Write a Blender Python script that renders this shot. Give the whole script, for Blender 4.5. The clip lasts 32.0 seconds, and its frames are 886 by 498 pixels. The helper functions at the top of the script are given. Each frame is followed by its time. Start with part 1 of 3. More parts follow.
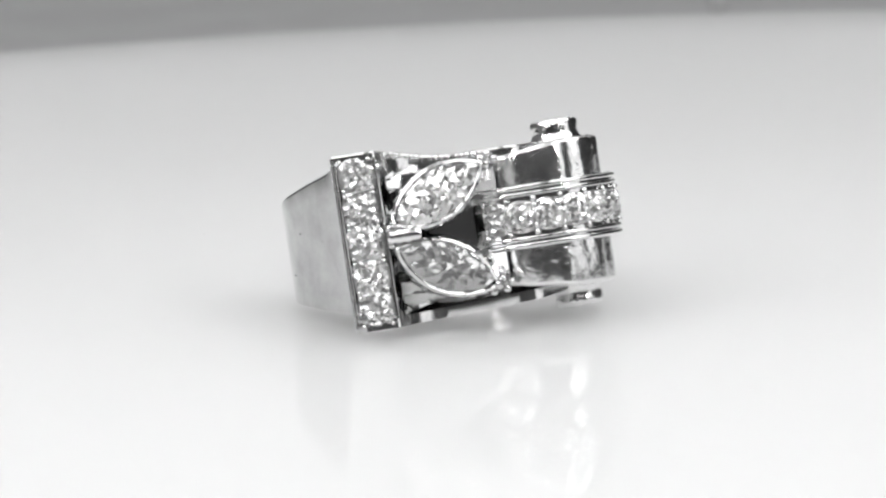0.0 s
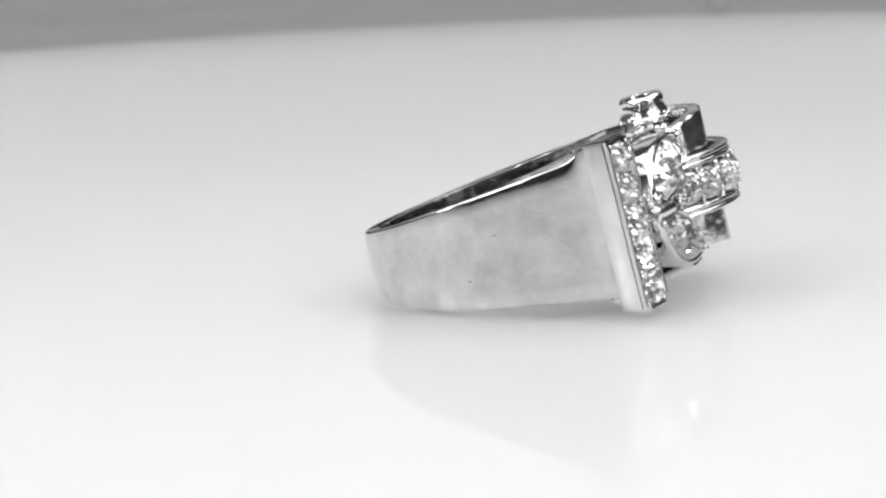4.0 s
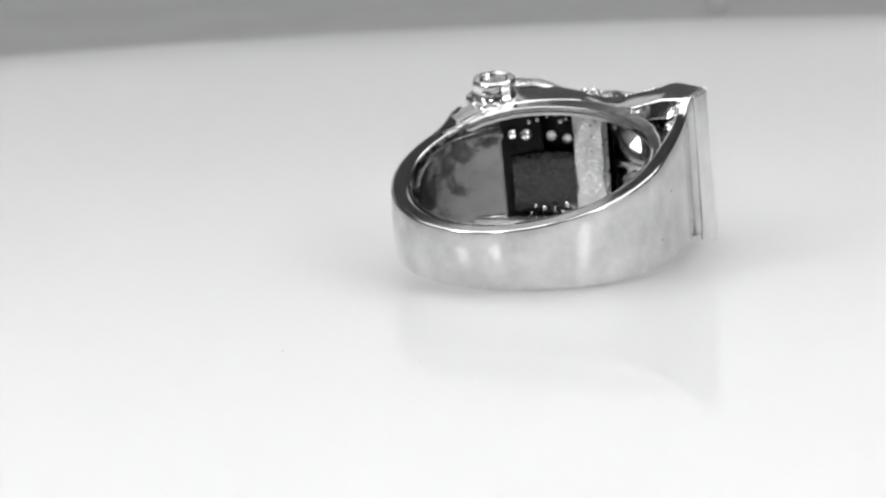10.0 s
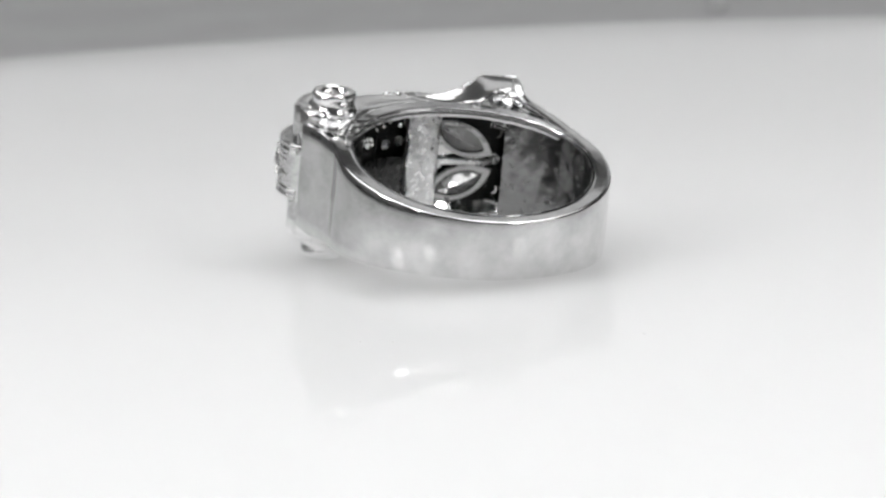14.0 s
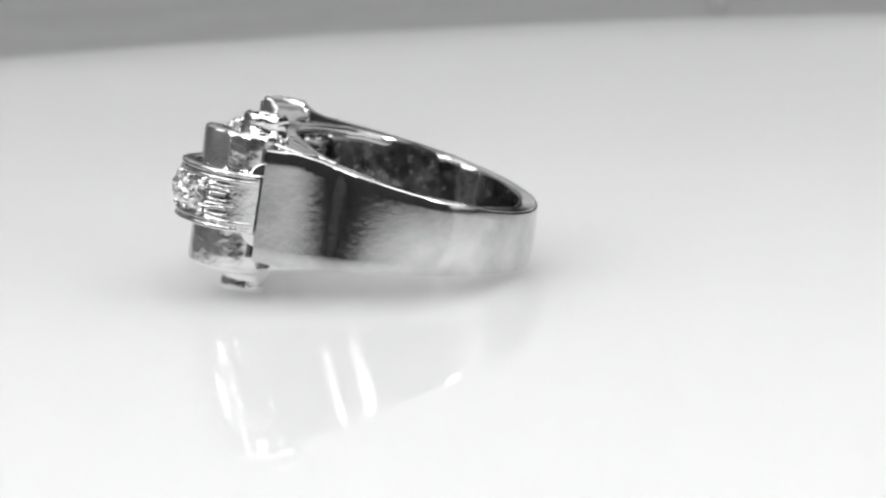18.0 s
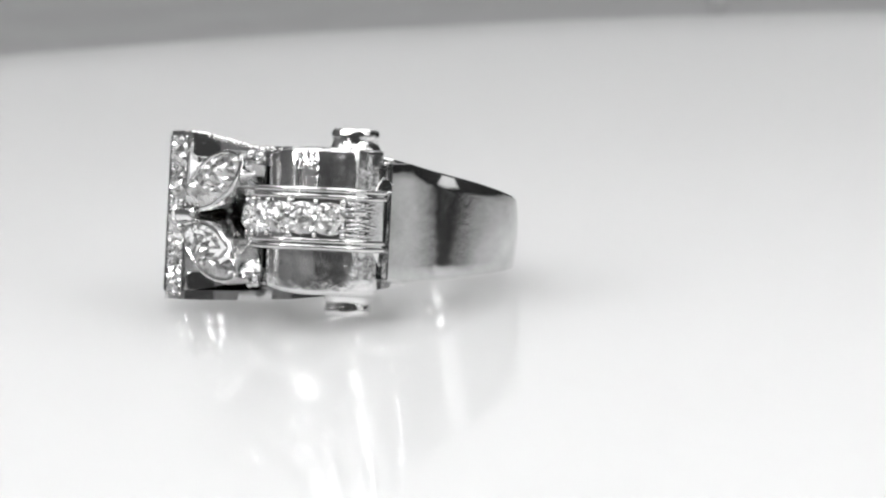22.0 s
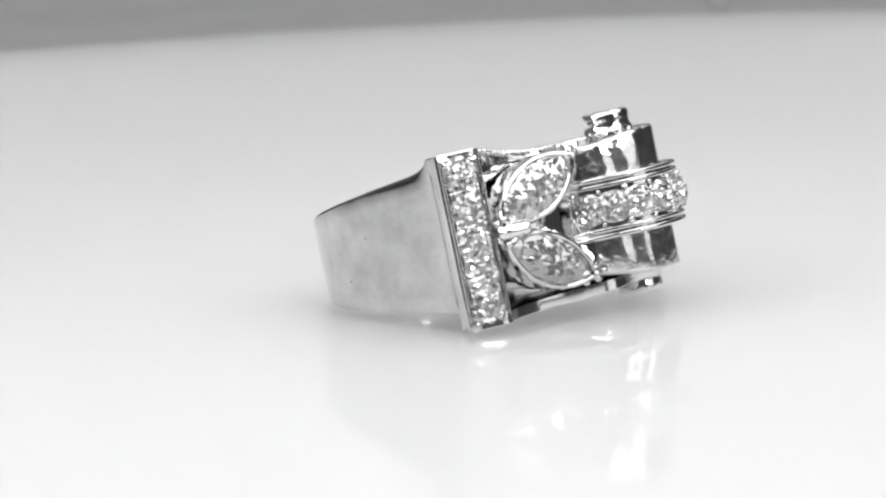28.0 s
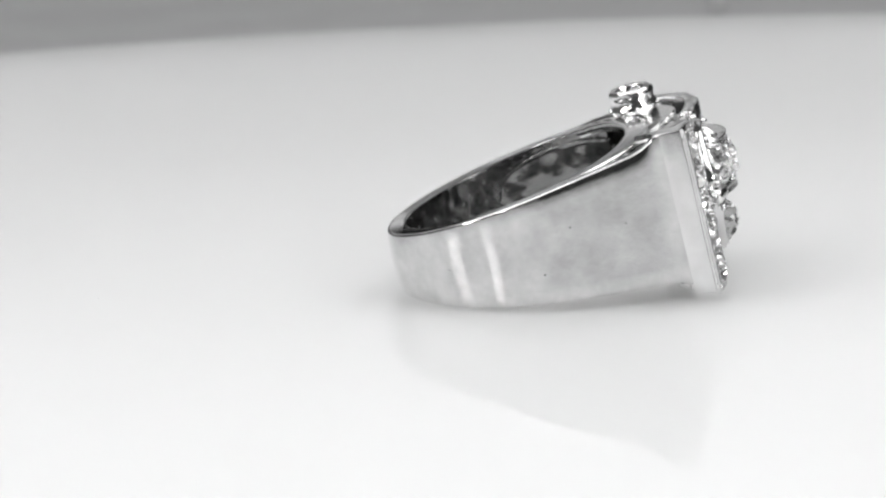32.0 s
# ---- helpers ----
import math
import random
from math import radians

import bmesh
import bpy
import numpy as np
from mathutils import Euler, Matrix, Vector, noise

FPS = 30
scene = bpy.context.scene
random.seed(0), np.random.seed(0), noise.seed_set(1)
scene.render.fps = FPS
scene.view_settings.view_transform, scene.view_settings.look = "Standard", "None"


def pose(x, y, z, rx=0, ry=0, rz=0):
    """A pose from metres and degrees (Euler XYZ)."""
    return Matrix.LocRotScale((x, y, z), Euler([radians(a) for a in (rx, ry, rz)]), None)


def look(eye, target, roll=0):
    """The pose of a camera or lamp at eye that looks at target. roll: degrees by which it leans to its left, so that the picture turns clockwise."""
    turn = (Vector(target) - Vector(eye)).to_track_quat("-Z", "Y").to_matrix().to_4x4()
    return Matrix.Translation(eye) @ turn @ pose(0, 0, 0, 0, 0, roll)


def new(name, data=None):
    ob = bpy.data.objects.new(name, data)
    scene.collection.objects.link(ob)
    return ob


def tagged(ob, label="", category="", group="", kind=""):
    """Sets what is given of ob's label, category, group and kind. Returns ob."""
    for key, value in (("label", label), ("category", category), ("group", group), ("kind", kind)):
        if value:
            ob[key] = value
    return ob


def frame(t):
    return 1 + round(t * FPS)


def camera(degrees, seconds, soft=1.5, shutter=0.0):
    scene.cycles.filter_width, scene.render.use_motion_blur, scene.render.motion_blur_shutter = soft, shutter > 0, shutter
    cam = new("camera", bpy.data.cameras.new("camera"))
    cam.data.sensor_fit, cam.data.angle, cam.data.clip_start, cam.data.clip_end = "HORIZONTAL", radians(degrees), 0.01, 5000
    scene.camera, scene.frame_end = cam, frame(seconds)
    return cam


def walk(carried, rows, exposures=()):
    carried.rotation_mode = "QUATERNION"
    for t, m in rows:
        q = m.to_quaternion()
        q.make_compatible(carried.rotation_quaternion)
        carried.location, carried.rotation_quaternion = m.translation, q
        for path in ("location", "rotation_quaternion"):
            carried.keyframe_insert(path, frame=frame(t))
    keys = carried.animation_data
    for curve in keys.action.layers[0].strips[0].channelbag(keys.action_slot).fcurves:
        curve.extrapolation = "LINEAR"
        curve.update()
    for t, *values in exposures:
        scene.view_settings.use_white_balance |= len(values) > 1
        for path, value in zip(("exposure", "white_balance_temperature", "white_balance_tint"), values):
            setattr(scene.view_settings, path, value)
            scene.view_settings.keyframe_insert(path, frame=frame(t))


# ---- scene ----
# One finger ring turns on a white platter before a fixed camera. Ring numbers are in millimetres.
SECONDS = 32.0
DEG_PER_S = 13.6017
EYE = (0.0, -0.27, 0.0495)

cam = camera(13.35, SECONDS, soft=2.3)
cam.data.dof.use_dof = True
cam.data.dof.focus_distance = 0.262
cam.data.dof.aperture_fstop = 90.0
VIEW = look(EYE, (-0.00122, -0.00404, 0.00297), roll=-2.78)
walk(cam, [(0, VIEW), (SECONDS, VIEW)])


# ---- world and light ----
world = bpy.data.worlds.new("room_air")
scene.world = world
world.use_nodes = True
world.node_tree.nodes["Background"].inputs[0].default_value = (0.5, 0.5, 0.5, 1)
world.node_tree.nodes["Background"].inputs[1].default_value = 0.02
scene.view_settings.exposure = 0.0
CEILING_PANEL = 2.42
STRIP_GLOW = 0.62
PLATE_FILL_GLOW = 0.55
LAMP_GLOW = 22.0
SMALL_LAMP_GLOW = 12.0
SIDE_FILL_GLOW = 0.65


# ---- materials ----
def material(name):
    m = bpy.data.materials.new(name)
    m.use_nodes = True
    nt = m.node_tree
    return m, nt, nt.nodes["Principled BSDF"]


def add_noise(nt, scale, detail=4.0, rough=0.6):
    tc = nt.nodes.new("ShaderNodeTexCoord")
    n = nt.nodes.new("ShaderNodeTexNoise")
    n.inputs["Scale"].default_value = scale
    n.inputs["Detail"].default_value = detail
    n.inputs["Roughness"].default_value = rough
    nt.links.new(tc.outputs["Object"], n.inputs["Vector"])
    return n


def map_range(nt, src, lo, hi, a=0.3, b=0.7):
    r = nt.nodes.new("ShaderNodeMapRange")
    r.inputs["From Min"].default_value, r.inputs["From Max"].default_value = a, b
    r.inputs["To Min"].default_value, r.inputs["To Max"].default_value = lo, hi
    nt.links.new(src, r.inputs["Value"])
    return r.outputs["Result"]


def grey_link(nt, value, socket):
    c = nt.nodes.new("ShaderNodeCombineColor")
    for k in range(3):
        nt.links.new(value, c.inputs[k])
    nt.links.new(c.outputs[0], socket)


def add_bump(nt, bsdf, src, strength, distance):
    b = nt.nodes.new("ShaderNodeBump")
    b.inputs["Strength"].default_value = strength
    b.inputs["Distance"].default_value = distance
    nt.links.new(src, b.inputs["Height"])
    nt.links.new(b.outputs[0], bsdf.inputs["Normal"])


def metal(name, base, rough_lo, rough_hi, coarse, fine, strength, distance, grain=0.0, spread=0.12):
    """White precious metal: cloudy polish, shallow dents and, with grain, fine pitting and scratches."""
    m, nt, b = material(name)
    b.inputs["Metallic"].default_value = 1.0
    n1 = add_noise(nt, coarse, 3)
    n2 = add_noise(nt, fine, 2.5, 0.5)
    n3 = add_noise(nt, fine * 3.6, 2.0, 0.6)
    grey_link(nt, map_range(nt, n1.outputs[0], base * (1 - spread), base * (1 + 0.45 * spread)), b.inputs["Base Color"])
    nt.links.new(map_range(nt, n3.outputs[0], rough_lo, rough_hi), b.inputs["Roughness"])
    scaled = nt.nodes.new("ShaderNodeMath")
    scaled.operation = "MULTIPLY_ADD"
    scaled.inputs[1].default_value = grain
    nt.links.new(n3.outputs[0], scaled.inputs[0])
    nt.links.new(n2.outputs[0], scaled.inputs[2])
    add_bump(nt, b, scaled.outputs[0], strength, distance)
    return m


def matte(name, base, spread, rough, coarse, fine, strength=0.1, distance=0.0005, spec=0.5):
    m, nt, b = material(name)
    n1 = add_noise(nt, coarse, 4)
    n2 = add_noise(nt, fine, 5)
    grey_link(nt, map_range(nt, n1.outputs[0], base * (1 - spread), base * (1 + spread)), b.inputs["Base Color"])
    nt.links.new(map_range(nt, n2.outputs[0], rough * 0.8, rough * 1.2), b.inputs["Roughness"])
    b.inputs["Specular IOR Level"].default_value = spec
    add_bump(nt, b, n2.outputs[0], strength, distance)
    return m


def glowing(name, strength, base=0.8):
    m, nt, b = material(name)
    b.inputs["Base Color"].default_value = (base, base, base, 1)
    b.inputs["Emission Color"].default_value = (1, 1, 1, 1)
    b.inputs["Emission Strength"].default_value = strength
    return m


def gem_material():
    """Cut diamond: mirror-bright facets over a clear, faintly white body."""
    m, nt, b = material("diamond")
    b.inputs["Base Color"].default_value = (0.40, 0.40, 0.40, 1)
    b.inputs["Metallic"].default_value = 1.0
    b.inputs["Roughness"].default_value = 0.07
    out = nt.nodes["Material Output"]
    glass = nt.nodes.new("ShaderNodeBsdfGlass")
    glass.inputs["IOR"].default_value = 2.42
    body = nt.nodes.new("ShaderNodeBsdfDiffuse")
    body.inputs["Color"].default_value = (0.85, 0.85, 0.85, 1)
    first, second = nt.nodes.new("ShaderNodeMixShader"), nt.nodes.new("ShaderNodeMixShader")
    first.inputs[0].default_value, second.inputs[0].default_value = 0.3, 0.12
    nt.links.new(b.outputs[0], first.inputs[1])
    nt.links.new(glass.outputs[0], first.inputs[2])
    nt.links.new(first.outputs[0], second.inputs[1])
    nt.links.new(body.outputs[0], second.inputs[2])
    nt.links.new(second.outputs[0], out.inputs["Surface"])
    return m


POLISHED = metal("polished_white_gold", 0.70, 0.03, 0.10, 160, 1100, 0.5, 0.00007, 0.3)
BRUSHED = metal("worn_white_gold", 0.60, 0.045, 0.105, 420, 2100, 0.5, 0.000009, 0.6, 0.20)
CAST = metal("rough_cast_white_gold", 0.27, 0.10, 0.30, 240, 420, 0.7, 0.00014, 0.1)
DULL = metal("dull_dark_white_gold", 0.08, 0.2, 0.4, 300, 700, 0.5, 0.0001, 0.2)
WORN = metal("hammered_worn_white_gold", 0.76, 0.13, 0.24, 300, 560, 0.6, 0.00020, 0.25)
BRIGHT = metal("bright_polished_white_gold", 0.80, 0.08, 0.18, 260, 900, 0.5, 0.00002, 0.3)
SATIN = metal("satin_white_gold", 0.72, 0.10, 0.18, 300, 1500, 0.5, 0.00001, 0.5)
ROUGH = metal("rough_soldered_white_gold", 0.78, 0.05, 0.16, 300, 1100, 0.8, 0.00011, 0.3)
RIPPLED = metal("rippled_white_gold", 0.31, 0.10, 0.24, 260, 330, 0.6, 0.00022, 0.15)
WORN_DARK = metal("half_polished_white_gold", 0.42, 0.08, 0.2, 300, 900, 0.5, 0.0001, 0.2)
STRUT = metal("dull_white_gold", 0.84, 0.2, 0.45, 380, 900, 0.7, 0.0002)
# near-black base: the dark of the hole's recesses is put into the colour
NEAR_BLACK = metal("near_black_metal", 0.02, 0.25, 0.5, 400, 1200, 0.5, 0.0001)
DIAMOND = gem_material()


def acrylic_material():
    """White acrylic sheet: a bright, slightly translucent body under a clear polished face."""
    m, nt, body = material("white_acrylic")
    body.inputs["Specular IOR Level"].default_value = 0.0
    body.inputs["Roughness"].default_value = 0.6
    body.inputs["Subsurface Weight"].default_value = 1.0
    body.inputs["Subsurface Radius"].default_value = (1.0, 1.0, 1.0)
    body.inputs["Subsurface Scale"].default_value = 0.05
    gloss = nt.nodes.new("ShaderNodeBsdfGlossy")
    gloss.inputs["Color"].default_value = (0.49, 0.49, 0.49, 1)
    fres = nt.nodes.new("ShaderNodeFresnel")
    mix = nt.nodes.new("ShaderNodeMixShader")
    fres.inputs["IOR"].default_value = 1.49
    n1, n2 = add_noise(nt, 12, 4), add_noise(nt, 60, 5)
    grey_link(nt, map_range(nt, n1.outputs[0], 0.885, 0.90), body.inputs["Base Color"])
    nt.links.new(map_range(nt, n2.outputs[0], 0.019, 0.027), gloss.inputs["Roughness"])
    nt.links.new(fres.outputs[0], mix.inputs[0])
    nt.links.new(body.outputs[0], mix.inputs[1])
    nt.links.new(gloss.outputs[0], mix.inputs[2])
    nt.links.new(mix.outputs[0], nt.nodes["Material Output"].inputs["Surface"])
    return m


ACRYLIC = acrylic_material()
RIM = matte("white_acrylic_rim", 0.80, 0.02, 0.15, 20, 90)
DESK = matte("grey_desk_laminate", 0.245, 0.008, 0.6, 4, 30, 0.0, 0.0005, 0.2)
WALL = matte("grey_wall_paint", 0.24, 0.05, 0.8, 2, 120)
LOW_DARK = matte("low_dark_strip", 0.02, 0.10, 0.7, 2, 120)
DARK_WALL = matte("dull_wall_paint", 0.05, 0.10, 0.8, 2, 120)
FAR_DARK = matte("far_dark_strip", 0.025, 0.05, 0.8, 2, 120)
STEP_GREY = matte("grey_step", 0.34, 0.05, 0.8, 2, 120)
PALE_WALL = matte("white_wall_paint", 0.75, 0.05, 0.8, 2, 120)
CEILING = matte("ceiling_paint", 0.50, 0.04, 0.9, 2, 120)
FLOOR = matte("dark_floor_boards", 0.12, 0.15, 0.5, 3, 80)
RUBBER = matte("grey_rubber", 0.36, 0.1, 0.6, 20, 400)
DUST = matte("grey_dust", 0.62, 0.1, 0.9, 20, 400)
BLACK = matte("black_plastic", 0.03, 0.1, 0.4, 20, 400)
DIFFUSER = glowing("lamp_diffuser", LAMP_GLOW)
SMALL_DIFFUSER = glowing("small_lamp_diffuser", SMALL_LAMP_GLOW)
# stepped glow that gives the platter its reflected gradient
GLOW_STRIPS = [glowing("glow_strip", STRIP_GLOW * k, 0.08) for k in (0.17, 0.28, 0.40, 0.52, 0.63, 0.74, 0.84, 0.93, 1.0)]
SIDE_FILL = glowing("side_fill_pane", SIDE_FILL_GLOW)
PANEL = glowing("ceiling_panel", CEILING_PANEL)
PLATE_FILL = glowing("plate_fill_panel", PLATE_FILL_GLOW)


# ---- mesh helpers ----
def smooth_by_angle(bm, limit=35):
    for f in bm.faces:
        f.smooth = True
    for e in bm.edges:
        if len(e.link_faces) == 2 and e.calc_face_angle(0) > radians(limit):
            e.smooth = False


def part(name, bm, mat, parent=None, label="", flat=False, limit=35):
    bmesh.ops.recalc_face_normals(bm, faces=bm.faces[:])
    if not flat:
        smooth_by_angle(bm, limit)
    me = bpy.data.meshes.new(name)
    bm.to_mesh(me)
    bm.free()
    me.materials.append(mat)
    ob = new(name, me)
    if parent is not None:
        ob.parent = parent
    if label:
        ob["label"] = label
    return ob


def box(bm, x0, x1, y0, y1, z0, z1, bevel=0.0, seg=2):
    vs = [bm.verts.new((x, y, z)) for x in (x0, x1) for y in (y0, y1) for z in (z0, z1)]
    quads = ((0, 1, 3, 2), (4, 6, 7, 5), (0, 4, 5, 1), (2, 3, 7, 6), (0, 2, 6, 4), (1, 5, 7, 3))
    fs = [bm.faces.new([vs[i] for i in q]) for q in quads]
    if bevel:
        es = list({e for f in fs for e in f.edges})
        bmesh.ops.bevel(bm, geom=es, offset=bevel, segments=seg, profile=0.6, affect="EDGES")
    return bm


def disc(bm, r, z0, z1, n=96, bevel=0.0, cx=0.0, cy=0.0):
    prof = [(r - bevel, z0), (r, z0 + bevel), (r, z1 - bevel), (r - bevel * 0.3, z1 - bevel * 0.3), (r - bevel, z1)] if bevel else [(r, z0), (r, z1)]
    rings = [[bm.verts.new((cx + pr * math.cos(2 * math.pi * k / n), cy + pr * math.sin(2 * math.pi * k / n), pz)) for k in range(n)] for pr, pz in prof]
    for a, b in zip(rings, rings[1:]):
        for k in range(n):
            bm.faces.new((a[k], a[(k + 1) % n], b[(k + 1) % n], b[k]))
    bm.faces.new(rings[0][::-1])
    bm.faces.new(rings[-1])
    return bm


def spline(points, n):
    """A smooth run of n points through a few (Catmull-Rom)."""
    pts = [Vector(q) for q in points]
    pts = [2 * pts[0] - pts[1]] + pts + [2 * pts[-1] - pts[-2]]
    out, m = [], len(points) - 1
    for k in range(n):
        s = k / (n - 1) * m
        i = min(int(s), m - 1)
        t = s - i
        p0, p1, p2, p3 = pts[i:i + 4]
        out.append(0.5 * (2 * p1 + (p2 - p0) * t + (2 * p0 - 5 * p1 + 4 * p2 - p3) * t * t + (3 * p1 - p0 - 3 * p2 + p3) * t ** 3))
    return out


def section(thick, w0, w1, r, crown=0.0, dish=0.0, lean=0.0):
    """A rounded bar's outline as (out, w): its outer face lies at out = 0."""
    pts = []
    span, mid = (w1 - w0) / 2, (w0 + w1) / 2
    for k in range(9):
        s = -1 + k / 4
        pts.append((crown * (1 - s * s), mid + s * (span - r)))
    for a in (60, 30, 0):
        pts.append((-r + r * math.sin(radians(a)), w1 - r + r * math.cos(radians(a))))
    flat = thick - 2 * r
    pts += [(-r - 0.08 * flat, w1 - 0.08 * lean), (-r - 0.92 * flat, w1 - 0.92 * lean)]
    for a in (0, 45, 90):
        pts.append((-thick + r * (1 - math.sin(radians(a))), w1 - lean - r + r * math.cos(radians(a))))
    for k in range(1, 6):
        s = 1 - k / 3
        pts.append((-thick + dish * (1 - s * s), mid + s * (span - r - lean)))
    for a in (90, 45, 0):
        pts.append((-thick + r * (1 - math.sin(radians(a))), w0 + lean + r - r * math.cos(radians(a))))
    pts += [(-r - 0.92 * flat, w0 + 0.92 * lean), (-r - 0.08 * flat, w0 + 0.08 * lean)]
    for a in (0, 30, 60):
        pts.append((-r + r * math.sin(radians(a)), w0 + r - r * math.cos(radians(a))))
    return pts


def sweep(bm, path, outline, flip=1):
    """Sweep outline(s) along a path in the ring's (u, v) plane; s runs 0 to 1. The outer face is on the path's left."""
    n = len(path)
    rings = []
    for i, p in enumerate(path):
        d = (path[min(i + 1, n - 1)] - path[max(i - 1, 0)]).normalized()
        out = Vector((-d.y, d.x)) * flip
        rings.append([bm.verts.new((p.x + out.x * o, p.y + out.y * o, w)) for o, w in outline(i / (n - 1))])
    m = len(rings[0])
    for a, b in zip(rings, rings[1:]):
        for k in range(m):
            bm.faces.new((a[k], a[(k + 1) % m], b[(k + 1) % m], b[k]))
    bm.faces.new(rings[0][::-1])
    bm.faces.new(rings[-1])
    return bm


def prism(bm, outline, w0, w1, bevel=0.0):
    """A flat plate: an outline in (u, v) with straight sides. w0 and w1 take u."""
    lo = [bm.verts.new((u, v, w0(u))) for u, v in outline]
    hi = [bm.verts.new((u, v, w1(u))) for u, v in outline]
    n = len(outline)
    for k in range(n):
        bm.faces.new((lo[k], lo[(k + 1) % n], hi[(k + 1) % n], hi[k]))
    caps = [bm.faces.new(lo[::-1]), bm.faces.new(hi)]
    if bevel:
        es = list({e for f in caps for e in f.edges})
        bmesh.ops.bevel(bm, geom=es, offset=bevel, segments=2, profile=0.6, affect="EDGES")
    return bm


def tube(bm, r, r_in, w0, w1, depth, n=40, bevel=0.15):
    """A short round post with a bored end, along w, about the origin."""
    prof = [(0.0, w0), (r - bevel, w0), (r, w0 + bevel), (r, w1 - bevel), (r - bevel, w1), (r_in + 0.08, w1), (r_in, w1 - 0.1), (r_in, w1 - depth), (0.0, w1 - depth)]
    rings = []
    for pr, pw in prof:
        if pr == 0:
            rings.append([bm.verts.new((0, 0, pw))])
        else:
            rings.append([bm.verts.new((pr * math.cos(2 * math.pi * k / n), pr * math.sin(2 * math.pi * k / n), pw)) for k in range(n)])
    for a, b in zip(rings, rings[1:]):
        for k in range(n):
            q = [a[k % len(a)], a[(k + 1) % len(a)], b[(k + 1) % len(b)], b[k % len(b)]]
            q = list(dict.fromkeys(q))
            bm.faces.new(q)
    return bm


def turned(bm, prof, n=40):
    """A turned solid about the w axis from (radius, w) pairs."""
    rings = [[bm.verts.new((0, 0, pw))] if pr == 0 else [bm.verts.new((pr * math.cos(2 * math.pi * k / n), pr * math.sin(2 * math.pi * k / n), pw)) for k in range(n)] for pr, pw in prof]
    for a, b in zip(rings, rings[1:]):
        for k in range(n):
            bm.faces.new(list(dict.fromkeys((a[k % len(a)], a[(k + 1) % len(a)], b[(k + 1) % len(b)], b[k % len(b)]))))
    return bm


def facets(bm, points, depth):
    """A cut stone's crown over points (x, y, height): triangulated like a net, closed by a shallow cone below."""
    vs = [bm.verts.new((x, y, -(x * x + y * y) * 3)) for x, y, h in points]
    height = {v: h for v, (x, y, h) in zip(vs, points)}
    made = bmesh.ops.convex_hull(bm, input=vs)
    for v in vs:
        v.co.z = height[v]
    base = [f for f in bm.faces if all(height[v] == 0 for v in f.verts)]
    if base:
        bmesh.ops.delete(bm, geom=base, context="FACES_ONLY")
    rim = [e for e in bm.edges if len(e.link_faces) == 1]
    tip = bm.verts.new((0, 0, -depth))
    for e in rim:
        bm.faces.new((e.verts[0], e.verts[1], tip))
    return bm


def brilliant(bm, r, seed, square=0.0):
    """An old-cut stone with its girdle at z = 0; square: 0 is round, 1 is a cushion."""
    rng = random.Random(seed)
    pts = []
    for count, rr, h, dh in ((1, 0.0, 0.32, 0.10), (7, 0.2, 0.32, 0.17), (12, 0.38, 0.30, 0.18), (17, 0.55, 0.26, 0.18), (21, 0.72, 0.20, 0.14), (24, 0.88, 0.11, 0.08), (26, 1.0, 0.0, 0.0)):
        turn = rng.uniform(0, 6)
        for k in range(count):
            a = 2 * math.pi * (k + (rng.uniform(-0.25, 0.25) if rr < 1 else 0)) / count + (turn if rr < 1 else 0)
            q = r * rr * (1 + square * 0.22 * (1 - abs(math.cos(2 * a))) * rr)
            pts.append((q * math.cos(a), q * math.sin(a), r * (h + rng.uniform(-dh, dh)) if rr < 1 else 0))
    return facets(bm, pts, 0.7 * r)


def lens(a, b, n):
    """Points of a pointed oval, half length a and half width b, anticlockwise from the tip."""
    rr = (a * a + b * b) / (2 * b)
    half = math.asin(a / rr)
    out = []
    for side in (1, -1):
        for k in range(n):
            s = half - 2 * half * k / n
            x, y = rr * math.sin(s), rr * math.cos(s) - (rr - b)
            out.append((side * x, side * y))
    return out


def marquise(bm, a, b, seed):
    rng = random.Random(seed)
    pts = [(0.1, 0, 0.56 * b), (a * 0.3, 0.05, 0.52 * b), (-a * 0.28, -0.04, 0.56 * b)]
    for scale, h, dh, n in ((0.20, 0.52, 0.17, 6), (0.36, 0.46, 0.18, 10), (0.52, 0.39, 0.18, 14), (0.70, 0.29, 0.15, 18), (0.87, 0.15, 0.09, 22), (1.0, 0.0, 0.0, 26)):
        for x, y in lens(a * scale, b * scale, n):
            j = rng.uniform(0.93, 1.06) if scale < 1 else 1.0
            pts.append((x * j, y * j, (h + rng.uniform(-dh, dh)) * b if scale < 1 else 0))
    return facets(bm, pts, 0.8 * b)


def pavilion(bm, a, b):
    """The underside of a pointed-oval stone: long plain facets that meet on a keel."""
    ring = [bm.verts.new((x, y, 0.0)) for x, y in lens(a, b, 4)]
    keel = [bm.verts.new((x * a, 0.0, h * b)) for x, h in ((-0.45, 0.55), (0.0, 0.8), (0.45, 0.55))]
    pick = lambda v: min(keel, key=lambda q: abs(q.co.x - v.co.x))
    for p, q in zip(ring, ring[1:] + ring[:1]):
        i, j = pick(p), pick(q)
        bm.faces.new((p, q, j))
        if i is not j:
            bm.faces.new((p, j, i))
    return bm


def bead(bm, r, at):
    bmesh.ops.create_icosphere(bm, subdivisions=2, radius=r, matrix=Matrix.Translation(at))
    return bm


